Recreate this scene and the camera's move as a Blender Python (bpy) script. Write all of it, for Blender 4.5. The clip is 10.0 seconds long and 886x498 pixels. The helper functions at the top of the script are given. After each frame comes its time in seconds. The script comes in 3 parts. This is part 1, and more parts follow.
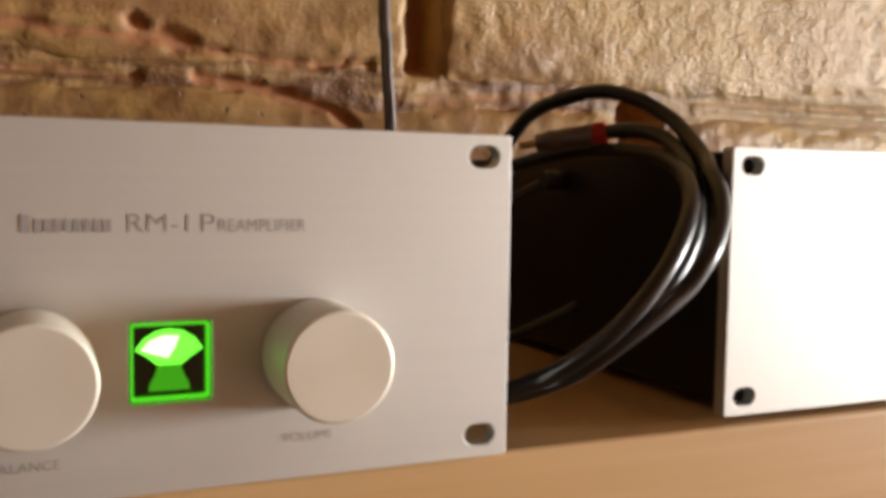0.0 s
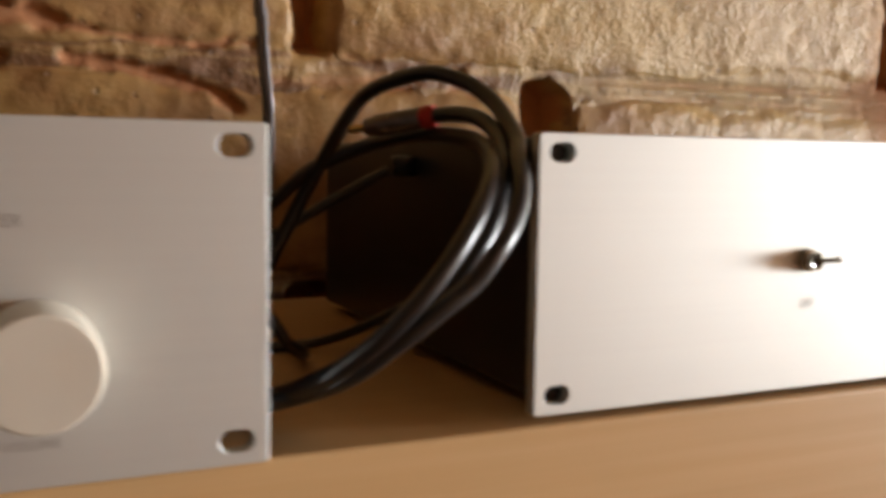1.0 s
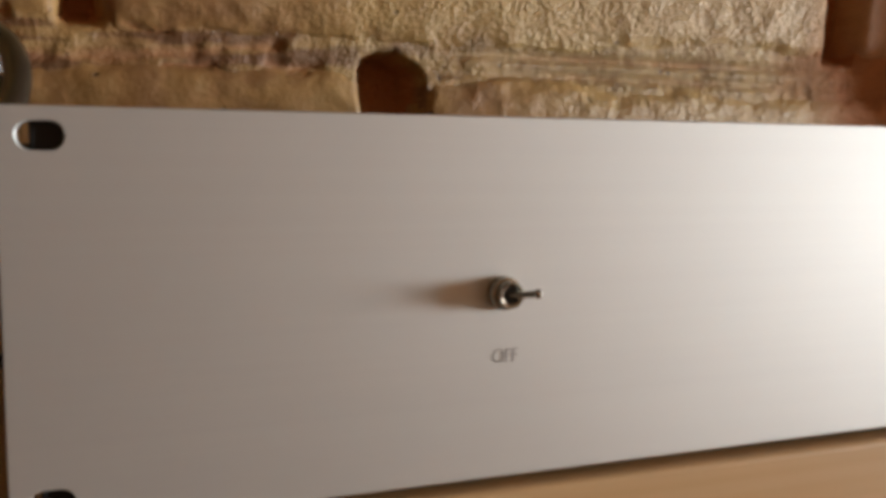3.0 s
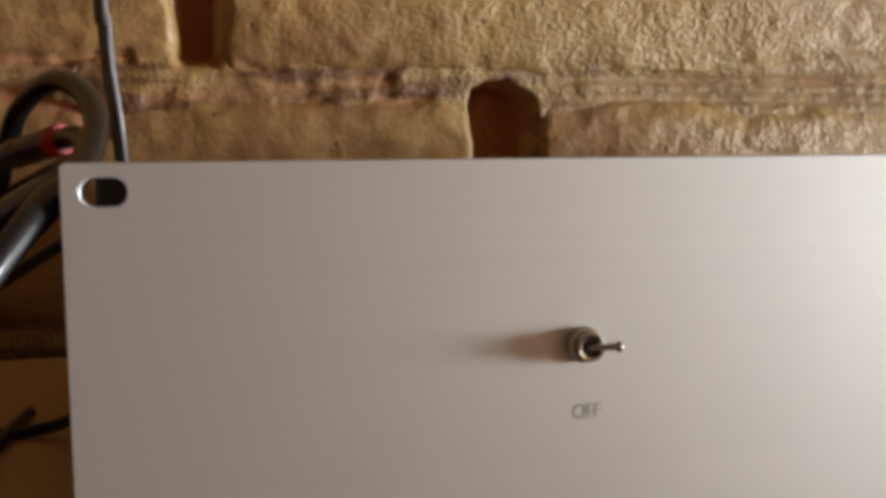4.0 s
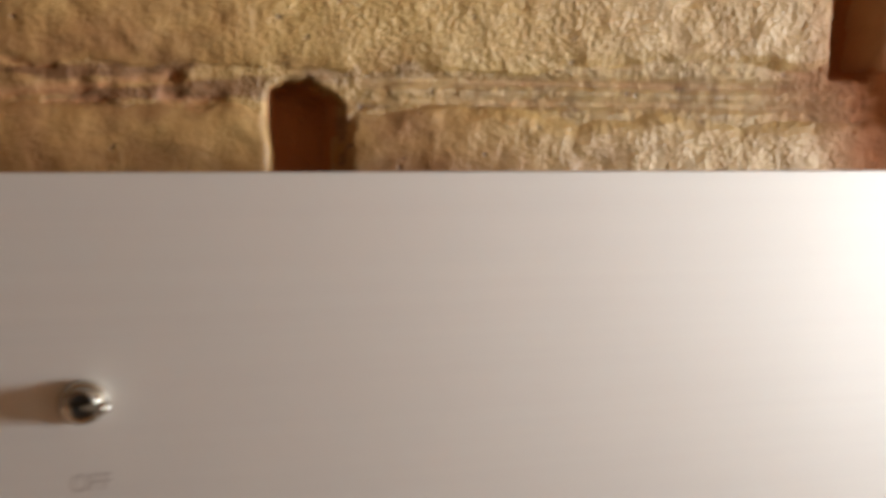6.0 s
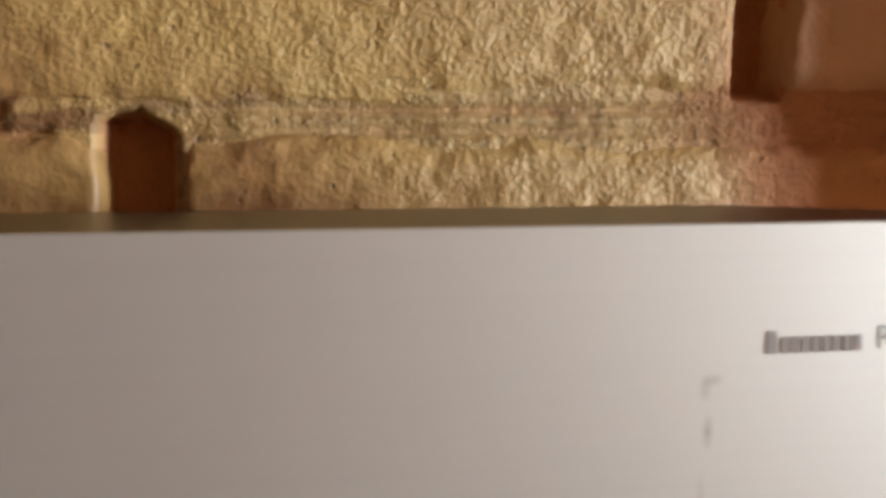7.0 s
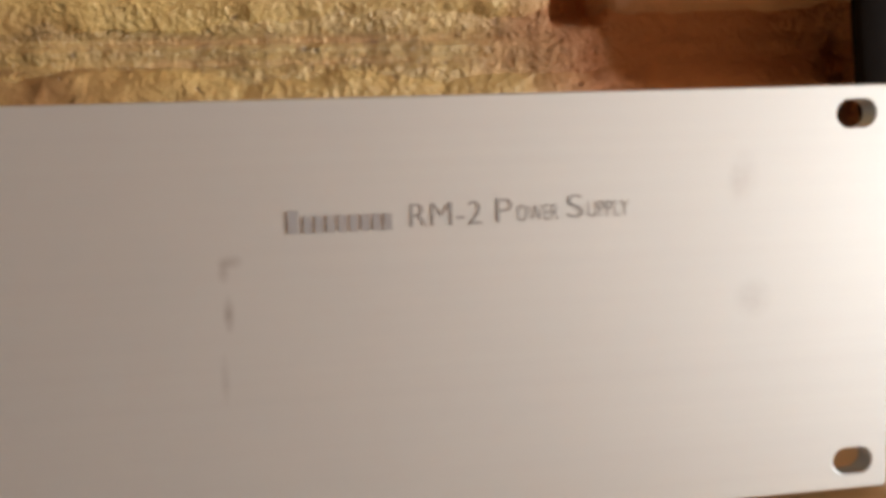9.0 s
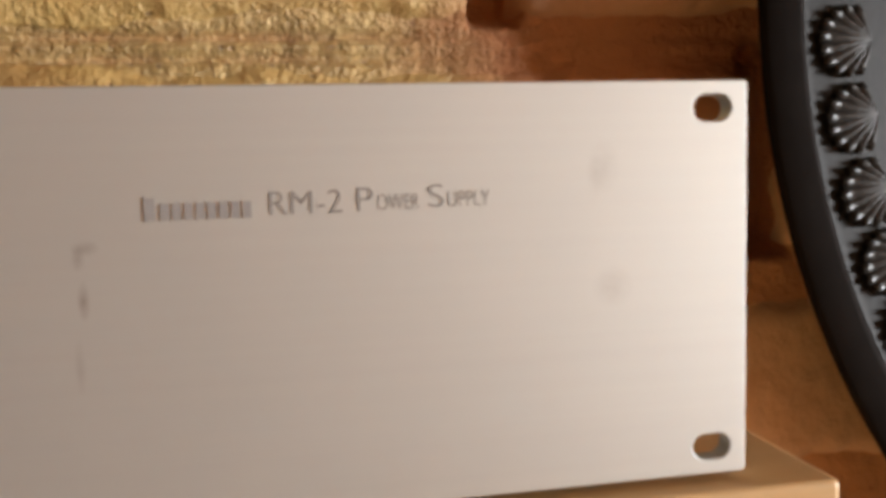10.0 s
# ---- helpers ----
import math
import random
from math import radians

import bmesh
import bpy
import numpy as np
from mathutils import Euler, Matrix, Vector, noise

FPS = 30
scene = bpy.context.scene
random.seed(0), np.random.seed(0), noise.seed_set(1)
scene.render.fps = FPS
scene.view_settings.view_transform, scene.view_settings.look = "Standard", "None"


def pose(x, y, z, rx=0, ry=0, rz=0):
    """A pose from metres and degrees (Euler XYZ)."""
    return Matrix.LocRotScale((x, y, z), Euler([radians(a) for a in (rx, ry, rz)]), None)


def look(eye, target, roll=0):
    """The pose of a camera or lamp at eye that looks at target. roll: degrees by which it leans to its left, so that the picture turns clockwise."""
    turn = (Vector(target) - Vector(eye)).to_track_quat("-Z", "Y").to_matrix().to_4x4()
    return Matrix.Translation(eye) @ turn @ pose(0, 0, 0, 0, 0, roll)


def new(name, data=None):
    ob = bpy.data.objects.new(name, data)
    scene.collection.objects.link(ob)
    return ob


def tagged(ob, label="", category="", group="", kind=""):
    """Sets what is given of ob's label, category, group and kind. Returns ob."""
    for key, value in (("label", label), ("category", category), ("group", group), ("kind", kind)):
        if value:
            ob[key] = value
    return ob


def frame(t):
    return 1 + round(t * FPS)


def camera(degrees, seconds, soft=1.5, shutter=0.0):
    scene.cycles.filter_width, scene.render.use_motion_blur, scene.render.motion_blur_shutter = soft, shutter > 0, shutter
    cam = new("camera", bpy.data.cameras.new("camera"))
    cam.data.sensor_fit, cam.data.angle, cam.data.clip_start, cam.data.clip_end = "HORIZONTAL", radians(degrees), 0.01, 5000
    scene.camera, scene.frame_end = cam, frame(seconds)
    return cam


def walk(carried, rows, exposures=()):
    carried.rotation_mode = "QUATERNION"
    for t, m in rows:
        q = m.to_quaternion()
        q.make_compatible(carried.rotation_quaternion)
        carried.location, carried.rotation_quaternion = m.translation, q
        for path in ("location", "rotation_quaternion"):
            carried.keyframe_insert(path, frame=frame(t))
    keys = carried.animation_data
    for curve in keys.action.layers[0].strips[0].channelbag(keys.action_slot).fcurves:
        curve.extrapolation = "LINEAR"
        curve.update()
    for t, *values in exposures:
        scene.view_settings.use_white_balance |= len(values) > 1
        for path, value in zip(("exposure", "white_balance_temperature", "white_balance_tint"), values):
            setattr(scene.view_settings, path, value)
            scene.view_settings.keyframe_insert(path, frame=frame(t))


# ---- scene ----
cam = camera(50.63, 10.0, soft=4.4, shutter=0.4)
PATH = [
    (0, (-0.20616, -0.23782, 0.07711), (0.19727, 0.67443, 0.00603), 0.95),
    (0.5, (-0.19813, -0.24967, 0.08563), (0.20732, 0.66005, -0.00391), 0.37),
    (1, (-0.14425, -0.24709, 0.08130), (0.26853, 0.65879, -0.01350), 0.87),
    (1.5, (-0.08466, -0.23256, 0.07359), (0.32440, 0.67648, -0.00593), 1.17),
    (2, (-0.04638, -0.21787, 0.08044), (0.35603, 0.69072, -0.03147), 1.19),
    (2.2, (-0.04318, -0.21328, 0.08193), (0.39918, 0.67620, -0.03271), 1.66),
    (3.3, (0.02557, -0.20164, 0.08198), (0.34581, 0.74066, -0.01553), -0.05),
    (3.5, (0.02533, -0.20091, 0.08316), (0.31869, 0.75069, -0.00849), -0.50),
    (4, (0.03286, -0.19784, 0.08762), (0.25346, 0.77392, 0.00383), -0.77),
    (4.5, (0.03465, -0.19090, 0.08548), (0.23472, 0.78456, -0.00642), 0.04),
    (5, (0.02875, -0.19024, 0.08803), (0.27055, 0.77490, -0.01214), -0.90),
    (5.5, (0.06166, -0.18687, 0.08556), (0.32713, 0.77294, -0.00556), -0.56),
    (6, (0.13301, -0.18144, 0.09004), (0.37683, 0.78487, 0.00749), -0.16),
    (6.2, (0.15845, -0.17525, 0.09106), (0.40163, 0.79157, 0.01281), -0.06),
    (7.3, (0.29122, -0.17127, 0.09834), (0.40602, 0.82016, 0.03595), -1.22),
    (7.5, (0.30204, -0.16945, 0.09323), (0.40968, 0.82186, 0.01753), -1.57),
    (8, (0.32913, -0.17036, 0.08101), (0.43183, 0.81849, -0.02679), -1.78),
    (8.5, (0.34508, -0.18117, 0.08055), (0.46734, 0.80552, -0.02670), -2.06),
    (9, (0.35683, -0.18412, 0.07927), (0.50667, 0.79902, -0.02552), -1.97),
    (9.5, (0.36950, -0.18597, 0.07566), (0.55211, 0.79174, -0.02795), -1.54),
    (10, (0.37461, -0.18974, 0.07526), (0.57479, 0.78497, -0.02410), -1.50),
]
walk(cam, [(t, look(eye, target, roll)) for t, eye, target, roll in PATH],
     [(0.0, 0.04, 7630, 15), (0.5, -0.03, 7630, 15), (1.0, -0.18, 7430, 14), (1.5, -0.37, 7330, 14), (2.0, -0.27, 7330, 14), (3.3, -0.66, 7080, 11.5), (3.5, -0.6, 7050, 11),
      (4.0, -0.38, 6880, 10), (4.5, -0.15, 6830, 10), (5.0, 0.05, 6930, 10.5), (5.5, 0.05, 7020, 11), (6.0, -0.04, 7080, 12), (7.5, -0.12, 6680, 9.5), (8.0, -0.06, 6850, 10),
      (9.0, 0.0, 7080, 11), (10.0, 0.04, 7280, 12.5)])

# ---- world, sun and large lights ----
# Metres. z = 0 is the top of the sideboard, y = 0 the front of the power supply's panel, x runs along it.
world = bpy.data.worlds.new("world")
scene.world = world
world.use_nodes = True
sky = world.node_tree.nodes.new("ShaderNodeTexSky")
sky.sky_type, sky.sun_disc = "NISHITA", False
sky.sun_elevation, sky.sun_rotation = radians(25), radians(100)
world.node_tree.links.new(sky.outputs[0], world.node_tree.nodes["Background"].inputs[0])
world.node_tree.nodes["Background"].inputs[1].default_value = 0.08

WALL = 0.305                 # the painted block wall stands behind the two units
RIGHT, LEFT, BACK = 4.6, -2.4, -2.7
FLOOR, CEILING = -1.05, 1.45
WIN = (-2.2, -0.42, -0.38, 0.50)   # window in the right wall: y from, y to, z from, z to

lamp = bpy.data.lights.new("window_light", "AREA")
lamp.shape, lamp.size, lamp.size_y, lamp.energy = "RECTANGLE", WIN[3] - WIN[2], WIN[1] - WIN[0], 800
lamp.color = (0.87, 0.975, 1.10)
window_light = new("window_light", lamp)
window_light.matrix_world = look((RIGHT + 0.02, (WIN[0] + WIN[1]) / 2, (WIN[2] + WIN[3]) / 2), (0, (WIN[0] + WIN[1]) / 2, (WIN[2] + WIN[3]) / 2))


# ---- materials ----
def material(name, color, rough=0.5, metal=0.0, vary=(), bumps=(), emit=None, coat=0.0, gritty=None):
    """vary: (scale, other colour, amount, contrast); bumps: (scale, strength, distance), cells where the strength is negative; scales are per metre.
    gritty: (x from, x to, least): the relief grows along the wall, and upwards, from least to full."""
    mat = bpy.data.materials.new(name)
    mat.use_nodes = True
    n, l = mat.node_tree.nodes, mat.node_tree.links
    p = n["Principled BSDF"]
    p.inputs["Base Color"].default_value = (*color, 1)
    p.inputs["Roughness"].default_value, p.inputs["Metallic"].default_value = rough, metal
    p.inputs["Coat Weight"].default_value = coat
    coord = n.new("ShaderNodeTexCoord")
    grit = None
    if gritty:
        sep = n.new("ShaderNodeSeparateXYZ")
        l.new(coord.outputs["Object"], sep.inputs[0])
        patch = n.new("ShaderNodeTexNoise")
        patch.inputs["Scale"].default_value = 11
        l.new(coord.outputs["Object"], patch.inputs["Vector"])
        add = n.new("ShaderNodeMath")
        add.operation = "MULTIPLY_ADD"
        add.inputs[1].default_value = 0.30
        l.new(patch.outputs["Fac"], add.inputs[0])
        rise = n.new("ShaderNodeMath")
        rise.operation = "MULTIPLY_ADD"
        rise.inputs[1].default_value = 3.0
        l.new(sep.outputs["Z"], rise.inputs[0])
        l.new(sep.outputs["X"], rise.inputs[2])
        l.new(rise.outputs[0], add.inputs[2])
        grit = n.new("ShaderNodeMapRange")
        grit.inputs["From Min"].default_value, grit.inputs["From Max"].default_value = gritty[0] + 0.57, gritty[1] + 0.57
        grit.inputs["To Min"].default_value, grit.inputs["To Max"].default_value = gritty[2], 1.0
        l.new(add.outputs[0], grit.inputs["Value"])
    last = None
    for k, (scale, other, amount, contrast) in enumerate(vary):
        if isinstance(scale, tuple):
            m = n.new("ShaderNodeMapping")
            m.inputs["Scale"].default_value = scale
            l.new(coord.outputs["Object"], m.inputs[0])
            src, s = m.outputs[0], 1.0
        else:
            src, s = coord.outputs["Object"], scale
        t = n.new("ShaderNodeTexNoise")
        t.inputs["Scale"].default_value, t.inputs["Detail"].default_value = s, 5
        l.new(src, t.inputs["Vector"])
        r = n.new("ShaderNodeMapRange")
        r.inputs["From Min"].default_value, r.inputs["From Max"].default_value = 0.5 - contrast, 0.5 + contrast
        r.inputs["To Max"].default_value = amount
        l.new(t.outputs["Fac"], r.inputs["Value"])
        mix = n.new("ShaderNodeMix")
        mix.data_type = "RGBA"
        mix.inputs["A"].default_value = (*color, 1)
        mix.inputs["B"].default_value = (*other, 1)
        if grit and k >= 2:
            fade = n.new("ShaderNodeMath")
            fade.operation = "MULTIPLY_ADD"
            fade.inputs[1].default_value, fade.inputs[2].default_value = -1.7, 1.7
            fade.use_clamp = True
            l.new(grit.outputs[0], fade.inputs[0])
            less = n.new("ShaderNodeMath")
            less.operation = "MULTIPLY"
            l.new(fade.outputs[0], less.inputs[0])
            l.new(r.outputs[0], less.inputs[1])
            l.new(less.outputs[0], mix.inputs["Factor"])
        else:
            l.new(r.outputs[0], mix.inputs["Factor"])
        if last:
            l.new(last, mix.inputs["A"])
        last = mix.outputs["Result"]
    if last:
        l.new(last, p.inputs["Base Color"])
    normal = None
    for scale, strength, distance in bumps:
        if isinstance(scale, tuple):
            m = n.new("ShaderNodeMapping")
            m.inputs["Scale"].default_value = scale
            l.new(coord.outputs["Object"], m.inputs[0])
            src, s = m.outputs[0], 1.0
        else:
            src, s = coord.outputs["Object"], scale
        if strength < 0:
            t = n.new("ShaderNodeTexVoronoi")
            t.feature, t.inputs["Scale"].default_value, strength = "SMOOTH_F1", s, -strength
            height = t.outputs["Distance"]
        else:
            t = n.new("ShaderNodeTexNoise")
            t.inputs["Scale"].default_value, t.inputs["Detail"].default_value = s, 3
            height = t.outputs["Fac"]
        l.new(src, t.inputs["Vector"])
        b = n.new("ShaderNodeBump")
        b.inputs["Strength"].default_value, b.inputs["Distance"].default_value = strength, distance
        l.new(height, b.inputs["Height"])
        if grit:
            times = n.new("ShaderNodeMath")
            times.operation = "MULTIPLY"
            times.inputs[1].default_value = strength
            l.new(grit.outputs[0], times.inputs[0])
            l.new(times.outputs[0], b.inputs["Strength"])
        if normal:
            l.new(normal, b.inputs["Normal"])
        normal = b.outputs[0]
    if normal:
        l.new(normal, p.inputs["Normal"])
    if emit:
        p.inputs["Emission Color"].default_value = (*emit[0], 1)
        p.inputs["Emission Strength"].default_value = emit[1]
    return mat


PAINT = material("painted_block", (0.53, 0.335, 0.105), 0.46, 0, [(9, (0.39, 0.24, 0.09), 0.8, 0.2), (60, (0.55, 0.38, 0.15), 0.5, 0.25), (7, (0.36, 0.165, 0.06), 1.0, 0.26), ((24, 24, 42), (0.20, 0.08, 0.034), 0.45, 0.07)],
                 [(45, 0.30, 0.008), (150, 0.28, 0.005), (330, 0.60, 0.0030), (800, 0.3, 0.0015)], gritty=(0.08, 0.32, 0.40))
MORTAR = material("painted_mortar", (0.52, 0.33, 0.105), 0.38, 0, [(12, (0.40, 0.25, 0.10), 0.7, 0.2), (70, (0.55, 0.38, 0.15), 0.5, 0.25), (8, (0.32, 0.15, 0.06), 0.95, 0.22), ((14, 14, 110), (0.17, 0.07, 0.03), 0.85, 0.05)],
                  [(50, 0.32, 0.007), (180, 0.50, 0.0045), (400, 0.75, 0.003), (800, 0.4, 0.0016)], gritty=(0.05, 0.30, 0.42))
# blocks in the wall plate's shadow: its warm shade is put into the colour
SHADE_TINTED = material("shade_tinted_block", (0.56, 0.325, 0.175), 0.6, 0, [(9, (0.40, 0.215, 0.105), 0.8, 0.2), (60, (0.53, 0.32, 0.18), 0.5, 0.25)], [(60, 0.2, 0.006), (300, 0.35, 0.0025)])


def pitted(mat, scale, size, depth):
    """Small blow holes in the paint, coloured dark brown inside."""
    n, l = mat.node_tree.nodes, mat.node_tree.links
    p = n["Principled BSDF"]
    coord = n.new("ShaderNodeTexCoord")
    warp = n.new("ShaderNodeTexNoise")
    warp.inputs["Scale"].default_value = 300
    l.new(coord.outputs["Object"], warp.inputs["Vector"])
    shift = n.new("ShaderNodeVectorMath")
    shift.operation = "MULTIPLY_ADD"
    shift.inputs[1].default_value = (0.005, 0.005, 0.005)
    l.new(warp.outputs["Color"], shift.inputs[0])
    l.new(coord.outputs["Object"], shift.inputs[2])
    cells = n.new("ShaderNodeTexVoronoi")
    cells.inputs["Scale"].default_value = scale
    l.new(shift.outputs[0], cells.inputs["Vector"])
    wall_up = n.new("ShaderNodeMapRange")
    wall_up.inputs["From Min"].default_value, wall_up.inputs["From Max"].default_value = size * 0.5, size
    l.new(cells.outputs["Distance"], wall_up.inputs["Value"])
    b = n.new("ShaderNodeBump")
    b.inputs["Strength"].default_value, b.inputs["Distance"].default_value = 0.8, depth
    l.new(wall_up.outputs[0], b.inputs["Height"])
    l.new(p.inputs["Normal"].links[0].from_socket, b.inputs["Normal"])
    l.new(b.outputs[0], p.inputs["Normal"])
    darkening = n.new("ShaderNodeMapRange")
    darkening.inputs["To Min"].default_value, darkening.inputs["To Max"].default_value = 0.75, 0.0
    l.new(wall_up.outputs[0], darkening.inputs["Value"])
    mix = n.new("ShaderNodeMix")
    mix.data_type = "RGBA"
    mix.inputs["B"].default_value = (0.13, 0.06, 0.028, 1)
    l.new(darkening.outputs[0], mix.inputs["Factor"])
    l.new(p.inputs["Base Color"].links[0].from_socket, mix.inputs["A"])
    l.new(mix.outputs["Result"], p.inputs["Base Color"])


pitted(PAINT, 62, 0.105, 0.002)
pitted(MORTAR, 70, 0.12, 0.002)


def reddened(mat, rough):
    """Where the bare attribute is set red shows: missing paint, and the plate's painted-in shadow."""
    n, l = mat.node_tree.nodes, mat.node_tree.links
    p = n["Principled BSDF"]
    bare = n.new("ShaderNodeAttribute")
    bare.attribute_name = "bare"
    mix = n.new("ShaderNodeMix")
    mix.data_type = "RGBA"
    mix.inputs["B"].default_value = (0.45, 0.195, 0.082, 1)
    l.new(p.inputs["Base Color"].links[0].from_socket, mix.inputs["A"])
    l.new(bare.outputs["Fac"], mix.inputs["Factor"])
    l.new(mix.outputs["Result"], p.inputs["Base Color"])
    rougher = n.new("ShaderNodeMapRange")
    rougher.inputs["To Min"].default_value, rougher.inputs["To Max"].default_value = rough, 0.85
    l.new(bare.outputs["Fac"], rougher.inputs["Value"])
    l.new(rougher.outputs[0], p.inputs["Roughness"])


reddened(PAINT, 0.46)
reddened(MORTAR, 0.46)
ALU = material("brushed_aluminium", (0.675, 0.69, 0.658), 0.585, 0.79, [((3, 40, 400), (0.63, 0.635, 0.615), 0.5, 0.25), (14, (0.625, 0.625, 0.59), 0.5, 0.25)], [((12, 40, 2500), 0.07, 0.0004), ((7, 40, 900), 0.02, 0.0004)])


def smudged(mat, spots):
    """Handling marks on a copy of a metal: (x, z, half width, half height, amount)."""
    mat = mat.copy()
    n, l = mat.node_tree.nodes, mat.node_tree.links
    p = n["Principled BSDF"]
    last = p.inputs["Base Color"].links[0].from_socket
    coord = n.new("ShaderNodeTexCoord")
    darkening = n.new("ShaderNodeTexNoise")
    darkening.inputs["Scale"].default_value, darkening.inputs["Detail"].default_value = 420, 4
    l.new(coord.outputs["Object"], darkening.inputs["Vector"])
    for x, z, rx, rz, amount in spots:
        m = n.new("ShaderNodeMapping")
        m.inputs["Location"].default_value = (-x / rx, 0, -z / rz)
        m.inputs["Scale"].default_value = (1 / rx, 0, 1 / rz)
        l.new(coord.outputs["Object"], m.inputs[0])
        far = n.new("ShaderNodeVectorMath")
        far.operation = "LENGTH"
        l.new(m.outputs[0], far.inputs[0])
        near = n.new("ShaderNodeMapRange")
        near.inputs["From Min"].default_value, near.inputs["From Max"].default_value = 1.0, 0.1
        near.inputs["To Max"].default_value = amount * 1.8
        l.new(far.outputs["Value"], near.inputs["Value"])
        times = n.new("ShaderNodeMath")
        times.operation = "MULTIPLY"
        l.new(near.outputs[0], times.inputs[0])
        l.new(darkening.outputs["Fac"], times.inputs[1])
        mix = n.new("ShaderNodeMix")
        mix.data_type = "RGBA"
        mix.inputs["B"].default_value = (0.20, 0.15, 0.12, 1)
        l.new(times.outputs[0], mix.inputs["Factor"])
        l.new(last, mix.inputs["A"])
        last = mix.outputs["Result"]
    l.new(last, p.inputs["Base Color"])
    return mat


WORN_ALU = smudged(ALU, [(0.3432, 0.0592, 0.0030, 0.0016, 0.30), (0.3418, 0.0572, 0.0014, 0.0026, 0.26), (0.3424, 0.0490, 0.0013, 0.0042, 0.40), (0.3410, 0.036, 0.0012, 0.006, 0.16),
                         (0.4490, 0.0720, 0.0040, 0.0060, 0.12), (0.4510, 0.0460, 0.0050, 0.0050, 0.14), (0.4470, 0.0700, 0.0020, 0.0050, 0.10)])
KNOB = material("turned_aluminium", (0.80, 0.77, 0.66), 0.5, 0.4, [(120, (0.76, 0.73, 0.64), 0.5, 0.3)], [(1500, 0.05, 0.0003)])
turned = KNOB.node_tree.nodes.new("ShaderNodeTangent")
turned.direction_type, turned.axis = "RADIAL", "Y"
KNOB.node_tree.nodes["Principled BSDF"].inputs["Anisotropic"].default_value = 0.12
KNOB.node_tree.links.new(turned.outputs[0], KNOB.node_tree.nodes["Principled BSDF"].inputs["Tangent"])
BLACK = material("black_enamel", (0.017, 0.016, 0.019), 0.30, 0, [(40, (0.02, 0.018, 0.018), 0.6, 0.3)], [(900, 0.08, 0.0005)])
INK = material("grey_ink", (0.27, 0.255, 0.242), 0.6)
FAINT = material("faint_grey_ink", (0.33, 0.31, 0.295), 0.6)
STEEL = material("nickel_steel", (0.50, 0.47, 0.40), 0.24, 1.0, [(300, (0.42, 0.40, 0.34), 0.6, 0.3)])
HOLE = material("dark_hole", (0.015, 0.014, 0.013), 0.7)
BLACK.node_tree.nodes["Principled BSDF"].inputs["Specular IOR Level"].default_value = 0.3
RUBBER = material("black_cable_jacket", (0.008, 0.008, 0.009), 0.30, 0, [(60, (0.015, 0.014, 0.014), 0.6, 0.3)], [(500, 0.05, 0.0004)])
RUBBER.node_tree.nodes["Principled BSDF"].inputs["Specular IOR Level"].default_value = 0.85
for painted_wall in (PAINT, MORTAR):
    painted_wall.node_tree.nodes["Principled BSDF"].inputs["Specular IOR Level"].default_value = 0.6
GUN = material("gunmetal_plug", (0.22, 0.19, 0.17), 0.35, 0.8, [(200, (0.12, 0.10, 0.09), 0.6, 0.3)])
RED = material("red_plastic", (0.55, 0.025, 0.02), 0.4, 0, [(150, (0.40, 0.02, 0.02), 0.5, 0.3)])
GOLD = material("gold_contact", (0.75, 0.50, 0.16), 0.3, 1.0, [(300, (0.5, 0.3, 0.1), 0.5, 0.3)])
WHITE = material("grey_wire", (0.27, 0.265, 0.28), 0.2, 0, [(100, (0.18, 0.18, 0.19), 0.5, 0.3)])
WOOD = material("pale_wood", (0.66, 0.41, 0.185), 0.45, 0, [((1.5, 30, 60), (0.58, 0.36, 0.16), 0.6, 0.25), ((6, 120, 260), (0.73, 0.50, 0.26), 0.5, 0.25)], [((5, 100, 400), 0.08, 0.0006)])
IRON = material("dark_cast_metal", (0.012, 0.0105, 0.0095), 0.36, 0.0, [(60, (0.020, 0.018, 0.016), 0.7, 0.25), (300, (0.018, 0.016, 0.015), 0.5, 0.25)], [(250, 0.2, 0.001)])
IRON.node_tree.nodes["Principled BSDF"].inputs["Specular IOR Level"].default_value = 0.28
BAND = IRON.copy()
BAND.name = "worn_dark_metal"
BAND.node_tree.nodes["Principled BSDF"].inputs["Specular IOR Level"].default_value = 0.10
BAND.node_tree.nodes["Principled BSDF"].inputs["Roughness"].default_value = 0.55
DULL = material("dull_dark_metal", (0.008, 0.0055, 0.0045), 0.75, 0.0, [(60, (0.013, 0.0105, 0.009), 0.7, 0.25), (300, (0.010, 0.008, 0.007), 0.5, 0.25)], [(250, 0.2, 0.001)])
DULL.node_tree.nodes["Principled BSDF"].inputs["Specular IOR Level"].default_value = 0.03
# unseen room surfaces, toned to shape the light bounced onto the panels
DARK_WALL = material("dark_unseen_wall", (0.095, 0.050, 0.028), 0.6, 0, [(3, (0.075, 0.038, 0.02), 0.6, 0.3), (40, (0.11, 0.06, 0.035), 0.4, 0.3)], [(60, 0.2, 0.003)])
PALE = material("tan_bounce_wall", (0.38, 0.20, 0.088), 0.8, 0, [(3, (0.33, 0.17, 0.075), 0.6, 0.3), (40, (0.40, 0.22, 0.105), 0.4, 0.3)], [(60, 0.2, 0.003)])
CEIL = material("unseen_ceiling", (0.20, 0.11, 0.05), 0.7, 0, [(4, (0.13, 0.075, 0.04), 0.6, 0.3)], [(120, 0.1, 0.002)])
